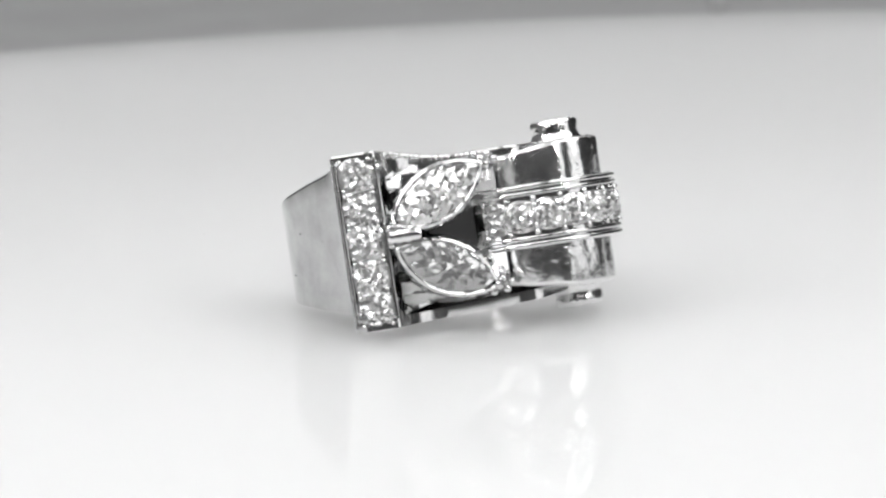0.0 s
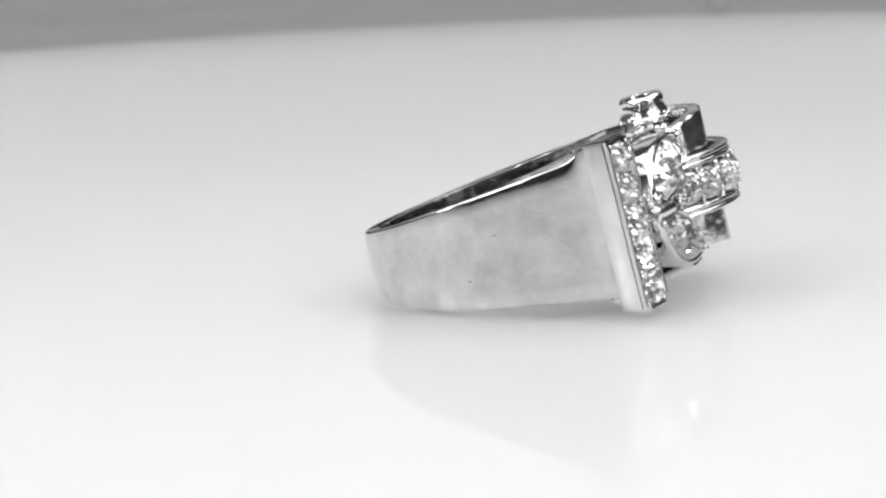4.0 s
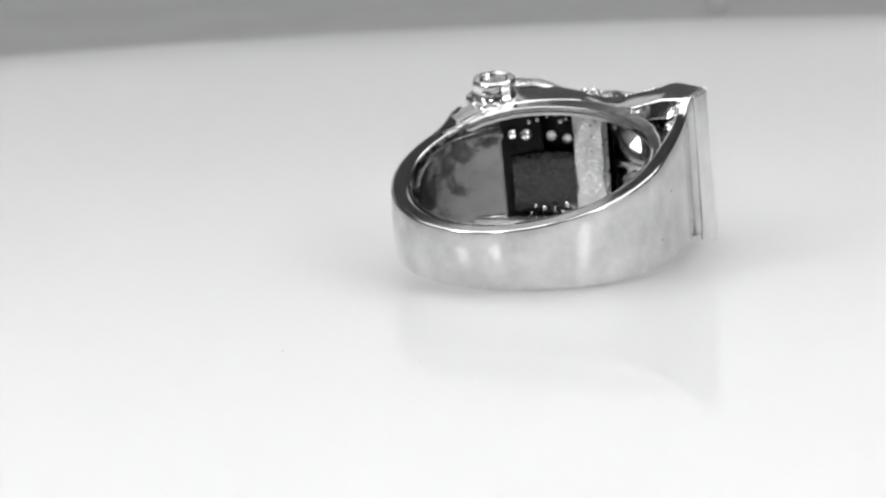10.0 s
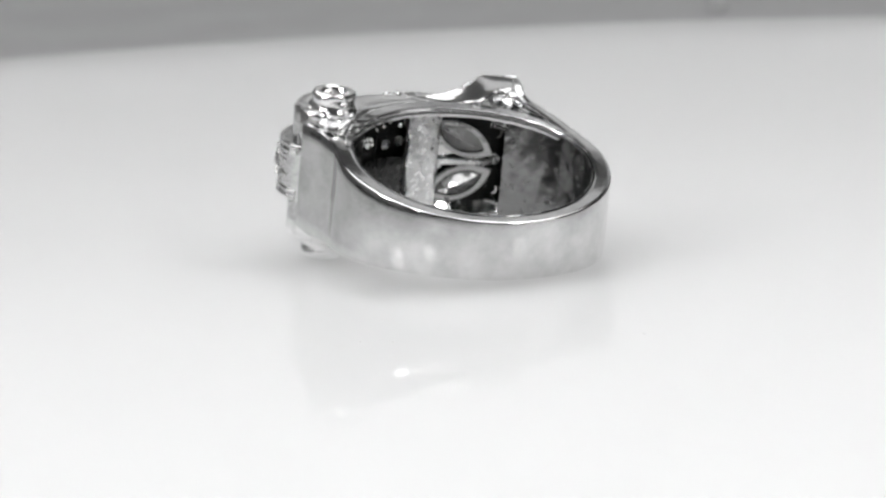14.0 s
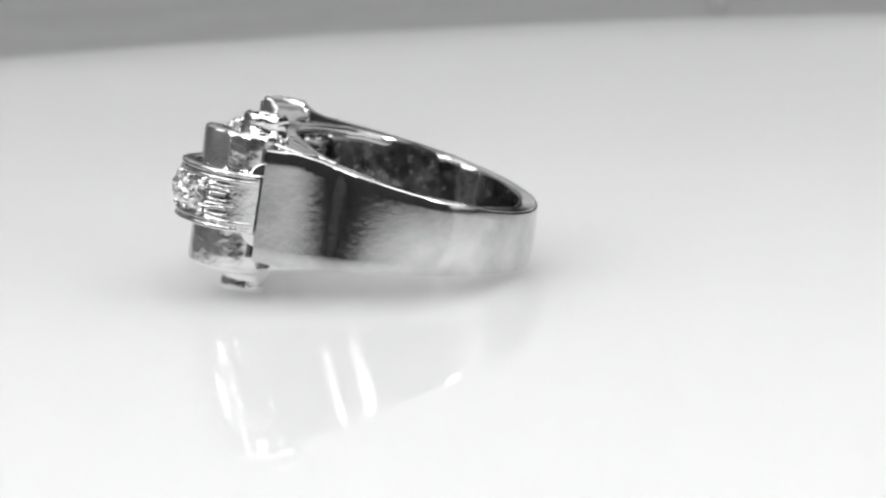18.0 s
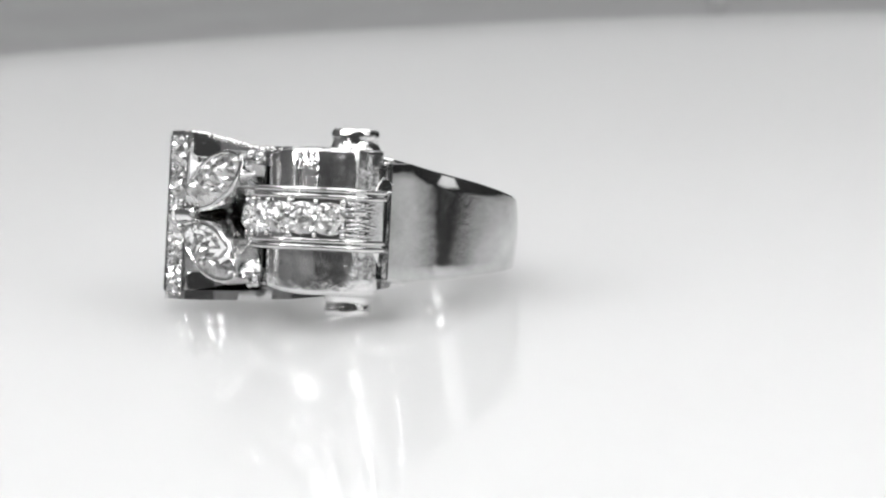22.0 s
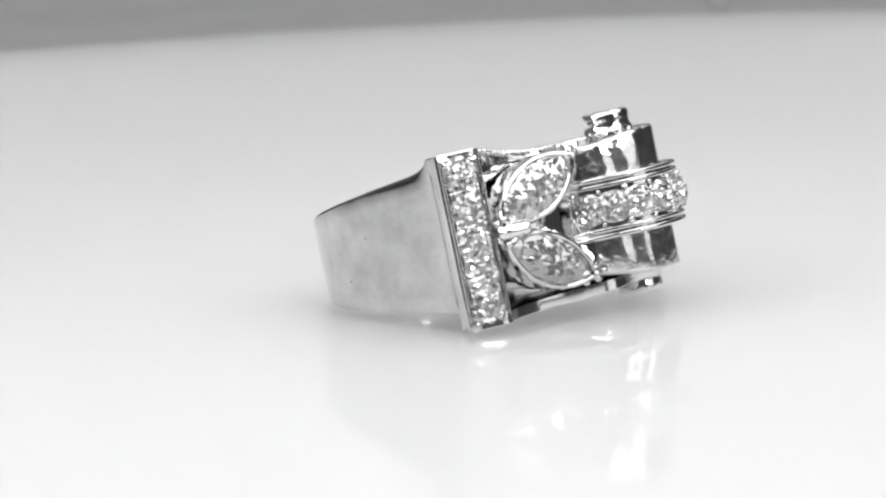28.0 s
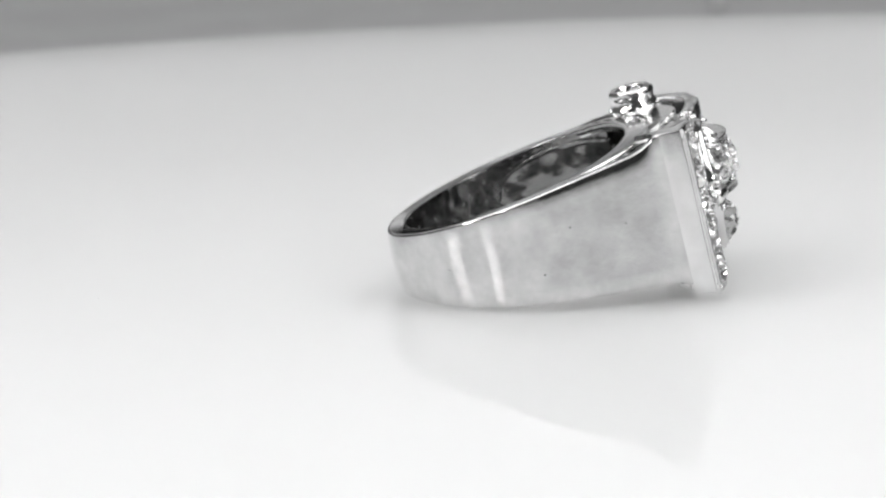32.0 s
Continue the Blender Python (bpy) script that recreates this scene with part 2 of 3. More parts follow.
def roughen(bm, amount, scale, cuts=2):
    """Uneven hand-worked surface: finer mesh, shifted by noise."""
    bmesh.ops.subdivide_edges(bm, edges=bm.edges[:], cuts=cuts, use_grid_fill=True)
    for q in bm.verts:
        q.co += amount * noise.noise_vector(q.co * scale)
    return bm


def frame_at(origin, normal, along):
    """A pose whose z is normal and whose x lies along the given way."""
    z = Vector(normal).normalized()
    x = Vector(along) - z * z.dot(Vector(along))
    x.normalize()
    y = z.cross(x)
    m = Matrix((x, y, z)).transposed().to_4x4()
    m.translation = Vector(origin)
    return m


# ---- the room ----
def build_room():
    bm = box(bmesh.new(), -2.0, 2.0, -2.0, 3.5, -0.85, -0.80)
    tagged(part("floor", bm, FLOOR), "dark boarded floor of the room", "floor", kind="structure")
    bm = box(bmesh.new(), -2.0, 2.0, -2.0, 3.5, 1.60, 1.70)
    tagged(part("ceiling", bm, CEILING), "plain grey ceiling", "ceiling", kind="structure")
    for name, dims, mat, words in (
        ("wall_north", (-2.0, 2.0, 3.4, 3.5, -0.80, 1.60), PALE_WALL, "plain white painted wall"),
        ("wall_south", (-2.0, 2.0, -2.0, -1.9, -0.80, 1.60), DARK_WALL, "plain dull grey wall"),
        ("wall_west", (-2.0, -1.9, -1.9, 3.4, -0.80, 1.60), WALL, "plain grey painted wall"),
        ("wall_east", (1.9, 2.0, -1.9, 3.4, -0.80, 1.60), DARK_WALL, "plain dull grey wall"),
    ):
        tagged(part(name, box(bmesh.new(), *dims), mat), words, "wall", kind="structure")
    # unseen strips added to the walls to shape what platter and metal reflect
    tagged(part("wainscot", box(bmesh.new(), -1.878, 1.878, 3.38, 3.398, -0.799, 0.40, 0.003), FAR_DARK), "unseen dark strip added to darken the far platter's reflection", "wainscot", kind="structure")
    tagged(part("grey_step_band", box(bmesh.new(), -1.878, 1.878, 3.384, 3.398, 0.401, 0.458, 0.003), STEP_GREY), "unseen mid grey step added to soften the platter's reflection", "dado", kind="structure")
    for dims in ((-1.878, 1.878, -1.898, -1.88, -0.799, 0.035), (-1.898, -1.88, -1.898, 0.6, -0.799, 0.035), (1.88, 1.898, -1.898, 0.6, -0.799, 0.035)):
        tagged(part("wainscot", box(bmesh.new(), *dims, 0.003), LOW_DARK), "unseen dark strip low on the wall for the metal to reflect", "wainscot", kind="structure")


def build_side_glow(name, x0, x1, z0, z1, at, glow):
    """Unseen side light added as a window: frame, sill, bar and two bright panes."""
    root = tagged(new(name), "unseen side light added in the form of a white-framed window", "window", kind="structure")
    root.matrix_world = at
    for a, b, c, d in ((x0, x0 + 0.03, z0, z1), (x1 - 0.03, x1, z0, z1), (x0 + 0.031, x1 - 0.031, z0, z0 + 0.03), (x0 + 0.031, x1 - 0.031, z1 - 0.03, z1)):
        part("glow_frame", box(bmesh.new(), a, b, 0.002, 0.04, c, d, 0.003), RIM, root)
    mid = (x0 + x1) / 2
    part("glazing_bar", box(bmesh.new(), mid - 0.008, mid + 0.008, 0.004, 0.03, z0 + 0.031, z1 - 0.031, 0.002), RIM, root)
    part("glow_sill", box(bmesh.new(), x0 - 0.03, x1 + 0.03, 0.002, 0.09, z0 - 0.03, z0 - 0.002, 0.004), RIM, root)
    for a, b in ((x0 + 0.031, mid - 0.009), (mid + 0.009, x1 - 0.031)):
        part("pane", box(bmesh.new(), a, b, 0.006, 0.010, z0 + 0.031, z1 - 0.031), glow, root, "glowing pane added as side light")


def build_far_glow():
    """Unseen glow added beyond the desk, framed like a low wide window: nine strips, each brighter than the one below.
    """
    root = tagged(new("far_glow"), "unseen glowing strips, brighter towards the top, added for the platter to reflect", "window", kind="structure")
    root.location = (0, 3.4, 0)
    for x0, x1, z0, z1 in ((-1.72, -1.68, 0.47, 1.08), (1.68, 1.72, 0.47, 1.08), (-1.679, 1.679, 1.06, 1.08)):
        part("glow_frame", box(bmesh.new(), x0, x1, -0.03, -0.002, z0, z1, 0.002), RIM, root)
    part("glow_sill", box(bmesh.new(), -1.72, 1.72, -0.035, -0.002, 0.46, 0.469, 0.002), STEP_GREY, root)
    for z0, z1, pane in zip([0.47 + 0.035 * k for k in range(9)], [0.504 + 0.035 * k for k in range(8)] + [1.059], GLOW_STRIPS):
        part("pane", box(bmesh.new(), -1.679, 1.679, -0.012, -0.006, z0, z1), pane, root, "glowing strip added for the platter's reflection")


def build_desk():
    root = tagged(new("desk"), "plain grey laminate desk under the turntable", "desk")
    root.location = (0, 0.1, -0.80)
    part("desktop", box(bmesh.new(), -1.0, 1.0, -1.12, 1.2, 0.735, 0.765, 0.004), DESK, root)
    for x in (-0.92, 0.92):
        for y in (-1.04, 1.12):
            part("leg", box(bmesh.new(), x - 0.03, x + 0.03, y - 0.03, y + 0.03, 0.0, 0.735, 0.003), BLACK, root)


PLATTER_R = 0.161
PLATTER_OFF = (0.0004, 0.0030)


def build_turntable():
    root = tagged(new("turntable"), "round glossy white acrylic display turntable", "turntable")
    part("platter", disc(bmesh.new(), PLATTER_R, -0.010, 0.0, 256, 0.0012, *PLATTER_OFF), ACRYLIC, root, "glossy white platter", flat=True)
    for x, y, r in ((8.7, 21.0, 0.11), (-20.1, 24.8, 0.09), (10.7, 20.0, 0.10), (-7.5, 25.2, 0.10), (-18.0, 22.9, 0.08), (-50.5, 7.4, 0.09)):
        bm = bmesh.new()
        bmesh.ops.create_icosphere(bm, subdivisions=1, radius=r * 0.0007, matrix=pose(x * 0.001, y * 0.001, r * 0.0003) @ Matrix.Diagonal((1.6, 1.0, 0.4, 1)))
        part("dust_speck", bm, DUST, root, "tiny grey dust speck")
    part("base", disc(bmesh.new(), 0.10, -0.035, -0.0102, 96, 0.002), RIM, root, "white plastic base")
    return root


DESK_TOP = -0.035


def lamp(name, azimuth, distance, height, w, h, mat, label):
    """A panel lamp on a stand; azimuth counts to the right of the camera's side, in degrees."""
    a = radians(azimuth)
    x, y = distance * math.sin(a), -distance * math.cos(a)
    root = tagged(new(name), label, "lamp")
    root.matrix_world = pose(x, y, DESK_TOP, 0, 0, math.degrees(math.atan2(-y, -x)) - 90)
    tilt = Matrix.Translation((0, 0, height - DESK_TOP)) @ pose(0, 0, 0, -math.degrees(math.atan2(height, distance)), 0, 0)
    bm = box(bmesh.new(), -w / 2 - 0.01, w / 2 + 0.01, -0.04, -0.002, -h / 2 - 0.01, h / 2 + 0.01, 0.004)
    bm.transform(tilt)
    part("housing", bm, BLACK, root)
    bm = box(bmesh.new(), -w / 2, w / 2, 0.0, 0.004, -h / 2, h / 2, 0.001)
    bm.transform(tilt)
    part("diffuser", bm, mat, root, "glowing white diffuser")
    part("pole", disc(bmesh.new(), 0.008, 0.012, height - DESK_TOP - h / 2, 16), BLACK, root)
    part("foot", disc(bmesh.new(), 0.06, 0.0, 0.012, 40, 0.003), BLACK, root)
    return root


def build_lights():
    # unseen panels; the bare gap between them reflects dark in the ring's rims
    for x in (-0.98, 0.98):
        root = tagged(new("ceiling_light"), "long flat white ceiling light panel", "ceiling light", "ceiling light panels")
        root.location = (x, 0, 1.60)
        part("frame", box(bmesh.new(), -0.90, 0.90, -1.74, 0.84, -0.05, -0.001, 0.004), RIM, root)
        part("diffuser", box(bmesh.new(), -0.86, 0.86, -1.7, 0.80, -0.058, -0.051, 0.001), PANEL, root, "glowing diffuser")
        # dim panel added so the side plates reflect mid grey
        root = tagged(new("ceiling_light"), "unseen dim ceiling panel added for the ring's plates to reflect", "ceiling light", "ceiling light panels")
        root.location = (x, 2.3, 1.60)
        part("frame", box(bmesh.new(), -0.90, 0.90, -0.54, 1.02, -0.05, -0.001, 0.004), RIM, root)
        part("diffuser", box(bmesh.new(), -0.86, 0.86, -0.50, 0.98, -0.058, -0.051, 0.001), PLATE_FILL, root, "dimly glowing diffuser")
    lamp("panel_lamp", -65, 0.85, 0.42, 0.16, 0.20, DIFFUSER, "upright black panel lamp standing on the desk")
    lamp("panel_lamp", 43, 0.85, 0.42, 0.16, 0.18, DIFFUSER, "black panel lamp on the desk with a glowing diffuser")
    lamp("panel_lamp", -35, 0.95, 0.47, 0.14, 0.20, SMALL_DIFFUSER, "dimmer black panel lamp on the grey desk")


def build_peg():
    root = tagged(new("rubber_bumper"), "small grey rubber bumper on the grey desk", "bumper")
    root.location = (0.0525, 0.468, -0.035)
    part("body", disc(bmesh.new(), 0.0016, 0.0, 0.0034, 24, 0.0008), RUBBER, root)


# ---- the ring ----
RING_TURN = Matrix(((0.99447, 0.02143, 0.10281), (0.00357, -0.98529, 0.17087), (-0.10496, 0.16955, 0.97992)))
RING_CENTRE = Vector((-1.923, -5.966, 4.60))
RING_BASE = Vector((-1.9, -9.0, 0.0))
TO_ROOT = Matrix.Scale(0.001, 4) @ Matrix.Translation(RING_CENTRE - RING_BASE) @ RING_TURN.transposed().to_4x4()
HOLE = 9.0
BAND_R = 10.25


def arc(r, a0, a1, n):
    return [Vector((r * math.cos(radians(a0 + (a1 - a0) * k / (n - 1))), r * math.sin(radians(a0 + (a1 - a0) * k / (n - 1))))) for k in range(n)]


def lerp_table(s, rows):
    for (s0, a), (s1, b) in zip(rows, rows[1:]):
        if s <= s1:
            t = (s - s0) / (s1 - s0)
            t = t * t * (3 - 2 * t)
            return a + (b - a) * t
    return rows[-1][1]


def lerp_smooth(s, rows):
    """A smooth height between a few (place, value) pairs."""
    k = spline([(a, b) for a, b in rows], 41)
    i = min(range(41), key=lambda j: abs(k[j].x - s))
    return k[i].y


def ring_part(name, bm, mat, parent, label="", flat=False, limit=35):
    bm.transform(TO_ROOT)
    return part(name, bm, mat, parent, label, flat, limit)


def band_sides(p):
    """The band's lower and upper edge, from its narrow back to its shoulders."""
    far = p.y + BAND_R
    tuck = 0.22 * max(0.0, p.y - 3.4) if p.x > 0 else 0.0
    flare = 0.85 * min(1.0, max(0.0, (p.y - 9.9) / 1.5)) ** 2 if p.x < 0 else 0.0
    foot = 0.3 * min(1.0, max(0.0, (p.y - 10.6) / 0.9)) ** 2 if p.x < 0 else 0.0
    trim = 0.034 * max(0.0, -p.x)
    return -(2.6 + 0.117 * min(far, 20.6)) + tuck + trim - foot, 1.9 + (0.166 if p.x > 0 else 0.149) * min(far, 20.6) - tuck + flare


def build_band(root):
    left = [Vector((-5.94, 13.2)), Vector((-5.96, 12.4)), Vector((-6.0, 11.6)), Vector((-6.12, 10.95)), Vector((-6.55, 10.1)), Vector((-7.4, 8.55)), Vector((-8.3, 6.7))]
    right = [Vector((10.27, 0.65)), Vector((10.36, 1.3)), Vector((10.5, 1.95)), Vector((10.72, 2.65)), Vector((11.0, 3.3)), Vector((11.3, 3.95)), Vector((11.6, 4.6)), Vector((11.9, 5.3))]
    path = left + arc(BAND_R, 155, 360, 60) + right
    # even the steps
    path = spline([(p.x, p.y) for p in path], 160)
    rows_th = [(0, 0.5), (0.05, 0.8), (0.12, 1.2), (0.3, 1.25), (0.6, 1.25), (0.85, 1.3), (0.93, 1.3), (0.97, 0.9), (1, 0.56)]

    def outline(s):
        lo, hi = band_sides(path[round(s * 159)])
        crown = 0.17 * min(1.0, max(0.0, (-path[round(s * 159)].y - 1.5) / 6))
        return section(lerp_table(s, rows_th), lo, hi, 0.19, crown, 0.0, 0.0)
    # path runs anticlockwise, so outward is on its right
    ring_part("band", sweep(bmesh.new(), path, outline, -1), BRUSHED, root, "worn polished tapering white metal band")
    for u, v, w, r in ((-7.42, 8.4, 0.4, 0.07), (-9.42, -4.1, -0.2, 0.06), (-9.05, 4.9, 1.2, 0.05), (-9.9, 2.6, -1.6, 0.06)):
        ring_part("pit", bead(bmesh.new(), r, (u, v, w)), NEAR_BLACK, root)
    inside = arc(HOLE - 0.07, 118, 394, 90)

    def lining(s):
        lo, hi = band_sides(inside[round(s * 89)])
        lo, hi = max(lo, -4.1), min(hi, 4.35)
        return section(0.08, lo + 0.2, hi - 0.14, 0.03)
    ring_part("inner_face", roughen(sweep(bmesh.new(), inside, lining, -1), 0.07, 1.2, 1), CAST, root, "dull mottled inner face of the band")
    # the scooped oval under the scroll's shoulder
    scoop = arc(HOLE - 0.16, -28, 33, 50)

    def oval(s):
        hw = 0.2 + 3.2 * math.sqrt(max(0.0, 1 - (1 - min(1.0, s * 1.25)) ** 2))
        return section(0.12, -0.1 - hw, -0.1 + hw, 0.05, 0.0, 0.06)
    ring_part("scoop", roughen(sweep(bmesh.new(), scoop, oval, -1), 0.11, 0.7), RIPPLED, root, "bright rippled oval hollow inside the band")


LIP = [(0.0, 3.8), (0.25, 4.74), (0.55, 4.86), (0.8, 4.55), (1.0, 3.95)]


def plate_top(u, v):
    """Height of the side plates: high at the bar, sinking to the band's shoulder."""
    rise = min(1.0, max(0.0, (2.2 - u) / 5.0))
    return min(4.95 + 0.97 * rise ** 1.5, 4.12 + 0.16 * (v - 3.0)) if u > 4 else 4.95 + 0.97 * rise ** 1.5


def saddle_face(sign):
    """A dished plate from the bar's end along the rim of the finger hole to the shoulder behind the scroll."""
    n = 72
    far = spline([(-5.9, 13.5), (-4.45, 13.54), (-3.02, 13.4), (-2.3, 12.2), (-1.2, 11.3), (0.5, 10.7), (2.5, 10.5), (4.5, 10.7), (6.5, 10.5), (8.6, 8.6), (9.9, 7.0), (10.7, 5.2), (10.5, 3.2)], n)
    rim_at = [(9.42 * math.cos(radians(a)), 9.42 * math.sin(radians(a))) for a in (104, 95, 86, 76, 66, 52, 39, 26, 15)]
    near = spline([(-5.9, 12.1), (-5.3, 11.45), (-4.2, 10.8), (-3.2, 9.95)] + rim_at, n)
    bm = bmesh.new()
    loops = []
    for o, i in zip(far, near):
        back = plate_top(o.x, o.y) if sign > 0 else min(6.2 - 0.045 * max(0.0, o.x + 3), 4.3 + 0.2 * (o.y - 3.0) if o.x > 4 else 7.0)
        drop = 0.34 * min(1.0, max(0.2, (5.0 - o.x) / 5.0))
        rim = back - drop
        loop = [(0.0, rim - 1.0), (0.0, rim - 0.10), (0.03, rim - 0.02), (0.08, rim + 0.02)]
        loop += [(f, rim + (back - rim) * f * f) for f in (0.25, 0.5, 0.75, 0.9)] + [(0.965, back - 0.02), (1.0, back - 0.12), (1.0, back - 0.8)]
        loops.append([bm.verts.new((i.x + (o.x - i.x) * f, i.y + (o.y - i.y) * f, w * sign)) for f, w in loop])
    m = len(loops[0])
    for p, q in zip(loops, loops[1:]):
        for k in range(m):
            bm.faces.new((p[k], p[(k + 1) % m], q[(k + 1) % m], q[k]))
    bm.faces.new(loops[0][::-1])
    bm.faces.new(loops[-1])
    bmesh.ops.recalc_face_normals(bm, faces=bm.faces[:])
    return bm


def build_gallery(root):
    """The saddle of the head: two side rails, the liner of the finger hole with its windows, and a strut."""
    outer = [Vector((-2.9, 13.2)), Vector((-2.3, 12.2)), Vector((-1.2, 11.3)), Vector((0.5, 10.7)), Vector((2.5, 10.5)), Vector((4.5, 10.7)), Vector((6.5, 10.6)), Vector((8.6, 8.6))]
    outer = [(p.x, p.y) for p in spline([(q.x, q.y) for q in outer], 28)]
    inner = [(p.x, p.y) for p in arc(HOLE + 0.52, 32, 104, 22)] + [(-3.2, 9.9), (-4.5, 11.2), (-5.7, 12.0)]
    outline = outer + inner
    hi = lambda u: plate_top(min(u, 4.0), 0.0) - 0.15
    for sign, words in ((1, ""), (-1, "")):
        bm = bmesh.new()
        lo_w, hi_w = (lambda u: 4.1), (lambda u: hi(u) - 0.4)
        if sign < 0:
            lo_w, hi_w = (lambda u: 0.4 - hi(u)), (lambda u: -4.1)
        prism(bm, outline, lo_w, hi_w, 0.14)
        ring_part("side_rail", bm, POLISHED, root, "polished concave shoulder plate of the head", limit=12)
    for sign in (1, -1):
        ring_part("side_plate", saddle_face(sign), SATIN, root, "smooth side plate that runs from the bar to the scroll", limit=30)
    for name, a0, a1, lo0, hi0, lo1, hi1, mat in (
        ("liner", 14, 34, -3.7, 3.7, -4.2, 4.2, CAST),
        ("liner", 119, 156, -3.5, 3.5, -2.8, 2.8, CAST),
        ("strut", 71, 84, -4.2, 4.2, -4.2, 4.2, STRUT),
    ):
        path = arc(HOLE + 0.55, a0, a1, 24)
        bm = sweep(bmesh.new(), path, lambda s: section(0.6, lo0 + (lo1 - lo0) * s, hi0 + (hi1 - hi0) * s, 0.12), -1)
        if name == "strut":
            mid = path[12]
            t = Vector((mid.y, -mid.x)).normalized()
            for q in bm.verts:
                c = (q.co.x - mid.x) * t.x + (q.co.y - mid.y) * t.y
                grow = c * (0.15 + 0.12 * (q.co.z / 4.2) ** 2 + 0.10 * math.sin(2.6 * q.co.z + (1 if c > 0 else 3)))
                q.co.x += t.x * grow
                q.co.y += t.y * grow
        ring_part(name, roughen(bm, 0.16 if name == "strut" else 0.1, 1.1, 1), mat, root)
    floor_path = spline([(-3.02, 12.9), (-2.7, 12.0), (-2.0, 11.35), (-0.6, 10.95), (1.2, 10.8), (2.6, 10.8), (3.8, 11.0), (4.8, 11.45)], 30)
    ring_part("saddle_floor", sweep(bmesh.new(), floor_path, lambda s: section(0.12, -4.25, 4.25, 0.04), 1), POLISHED, root, "polished metal floor under the leaves")
    # the polished lip that closes the finger hole above and below
    path = arc(HOLE + 0.6, 6, 158, 60)
    for sign in (1, -1):
        def lip(s):
            top = lerp_smooth(s, LIP)
            deep = 0.6 + 1.2 * math.sin(math.pi * s) ** 1.3
            return section(deep, top - 0.75, top + 0.03, 0.24) if sign > 0 else section(deep, -top - 0.03, -top + 0.75, 0.24)
        ring_part("hole_lip", sweep(bmesh.new(), path, lip, -1), SATIN, root, "polished lip of the finger hole")


def build_pocket(root):
    """The open corner between the rim of the finger hole and the bar: a sunk floor and lumps of solder."""
    outline = [(-3.4, 9.8), (-4.4, 10.9), (-5.6, 11.6), (-6.4, 10.2), (-7.4, 8.1), (-8.6, 5.2), (-8.1, 4.9), (-6.9, 6.7), (-5.4, 8.0)]
    for sign in (1, -1):
        lo, hi = sorted((2.9 * sign, 3.2 * sign))
        ring_part("pocket_floor", prism(bmesh.new(), outline, lambda u: lo, lambda u: hi, 0.05), WORN, root, "sunk metal floor beside the bar")
        for u, v, w, r in ((-5.35, 11.15, 4.9, 0.55), (-4.75, 10.75, 4.3, 0.6), (-5.5, 9.8, 3.6, 0.5), (-4.9, 10.2, 3.5, 0.6), (-6.0, 8.7, 3.4, 0.4)):
            ring_part("solder_lump", roughen(bead(bmesh.new(), r, (u, v, sign * w)), 0.2, 1.6, 1), ROUGH, root)


def build_milgrain(root):
    """Tiny grains along the rims of the saddle, and small grains round the leaf tips."""
    run = spline([(-2.35, 12.25), (-1.2, 11.3), (0.5, 10.72), (2.5, 10.52), (4.2, 10.66)], 19)
    for sign in (1, -1):
        for k, p in enumerate(run if sign > 0 else []):
            top = plate_top(p.x, p.y)
            ring_part("grain", bead(bmesh.new(), 0.16 + 0.03 * (k * 5 % 4), (p.x + 0.06 * (k * 3 % 4), p.y + 0.02, sign * (top - 0.2))), POLISHED, root)
        for k in range(14):
            a = radians(46 + 3.6 * k + 1.2 * math.sin(5 * k))
            ring_part("solder_grain", roughen(bead(bmesh.new(), 0.13 + 0.04 * (k % 3), (9.05 * math.cos(a), 9.0 * math.sin(a), sign * (3.95 - 0.2 * (k * 7 % 4)))), 0.1, 2.5, 1), ROUGH, root)
        for u, v, w, r in ((4.0, 12.2, 4.3, 0.34), (4.5, 11.6, 4.6, 0.3), (4.3, 11.7, 3.9, 0.32), (4.9, 11.9, 4.2, 0.28), (3.6, 11.6, 4.7, 0.28)):
            ring_part("grain", bead(bmesh.new(), r, (u, v, sign * w)), POLISHED, root)


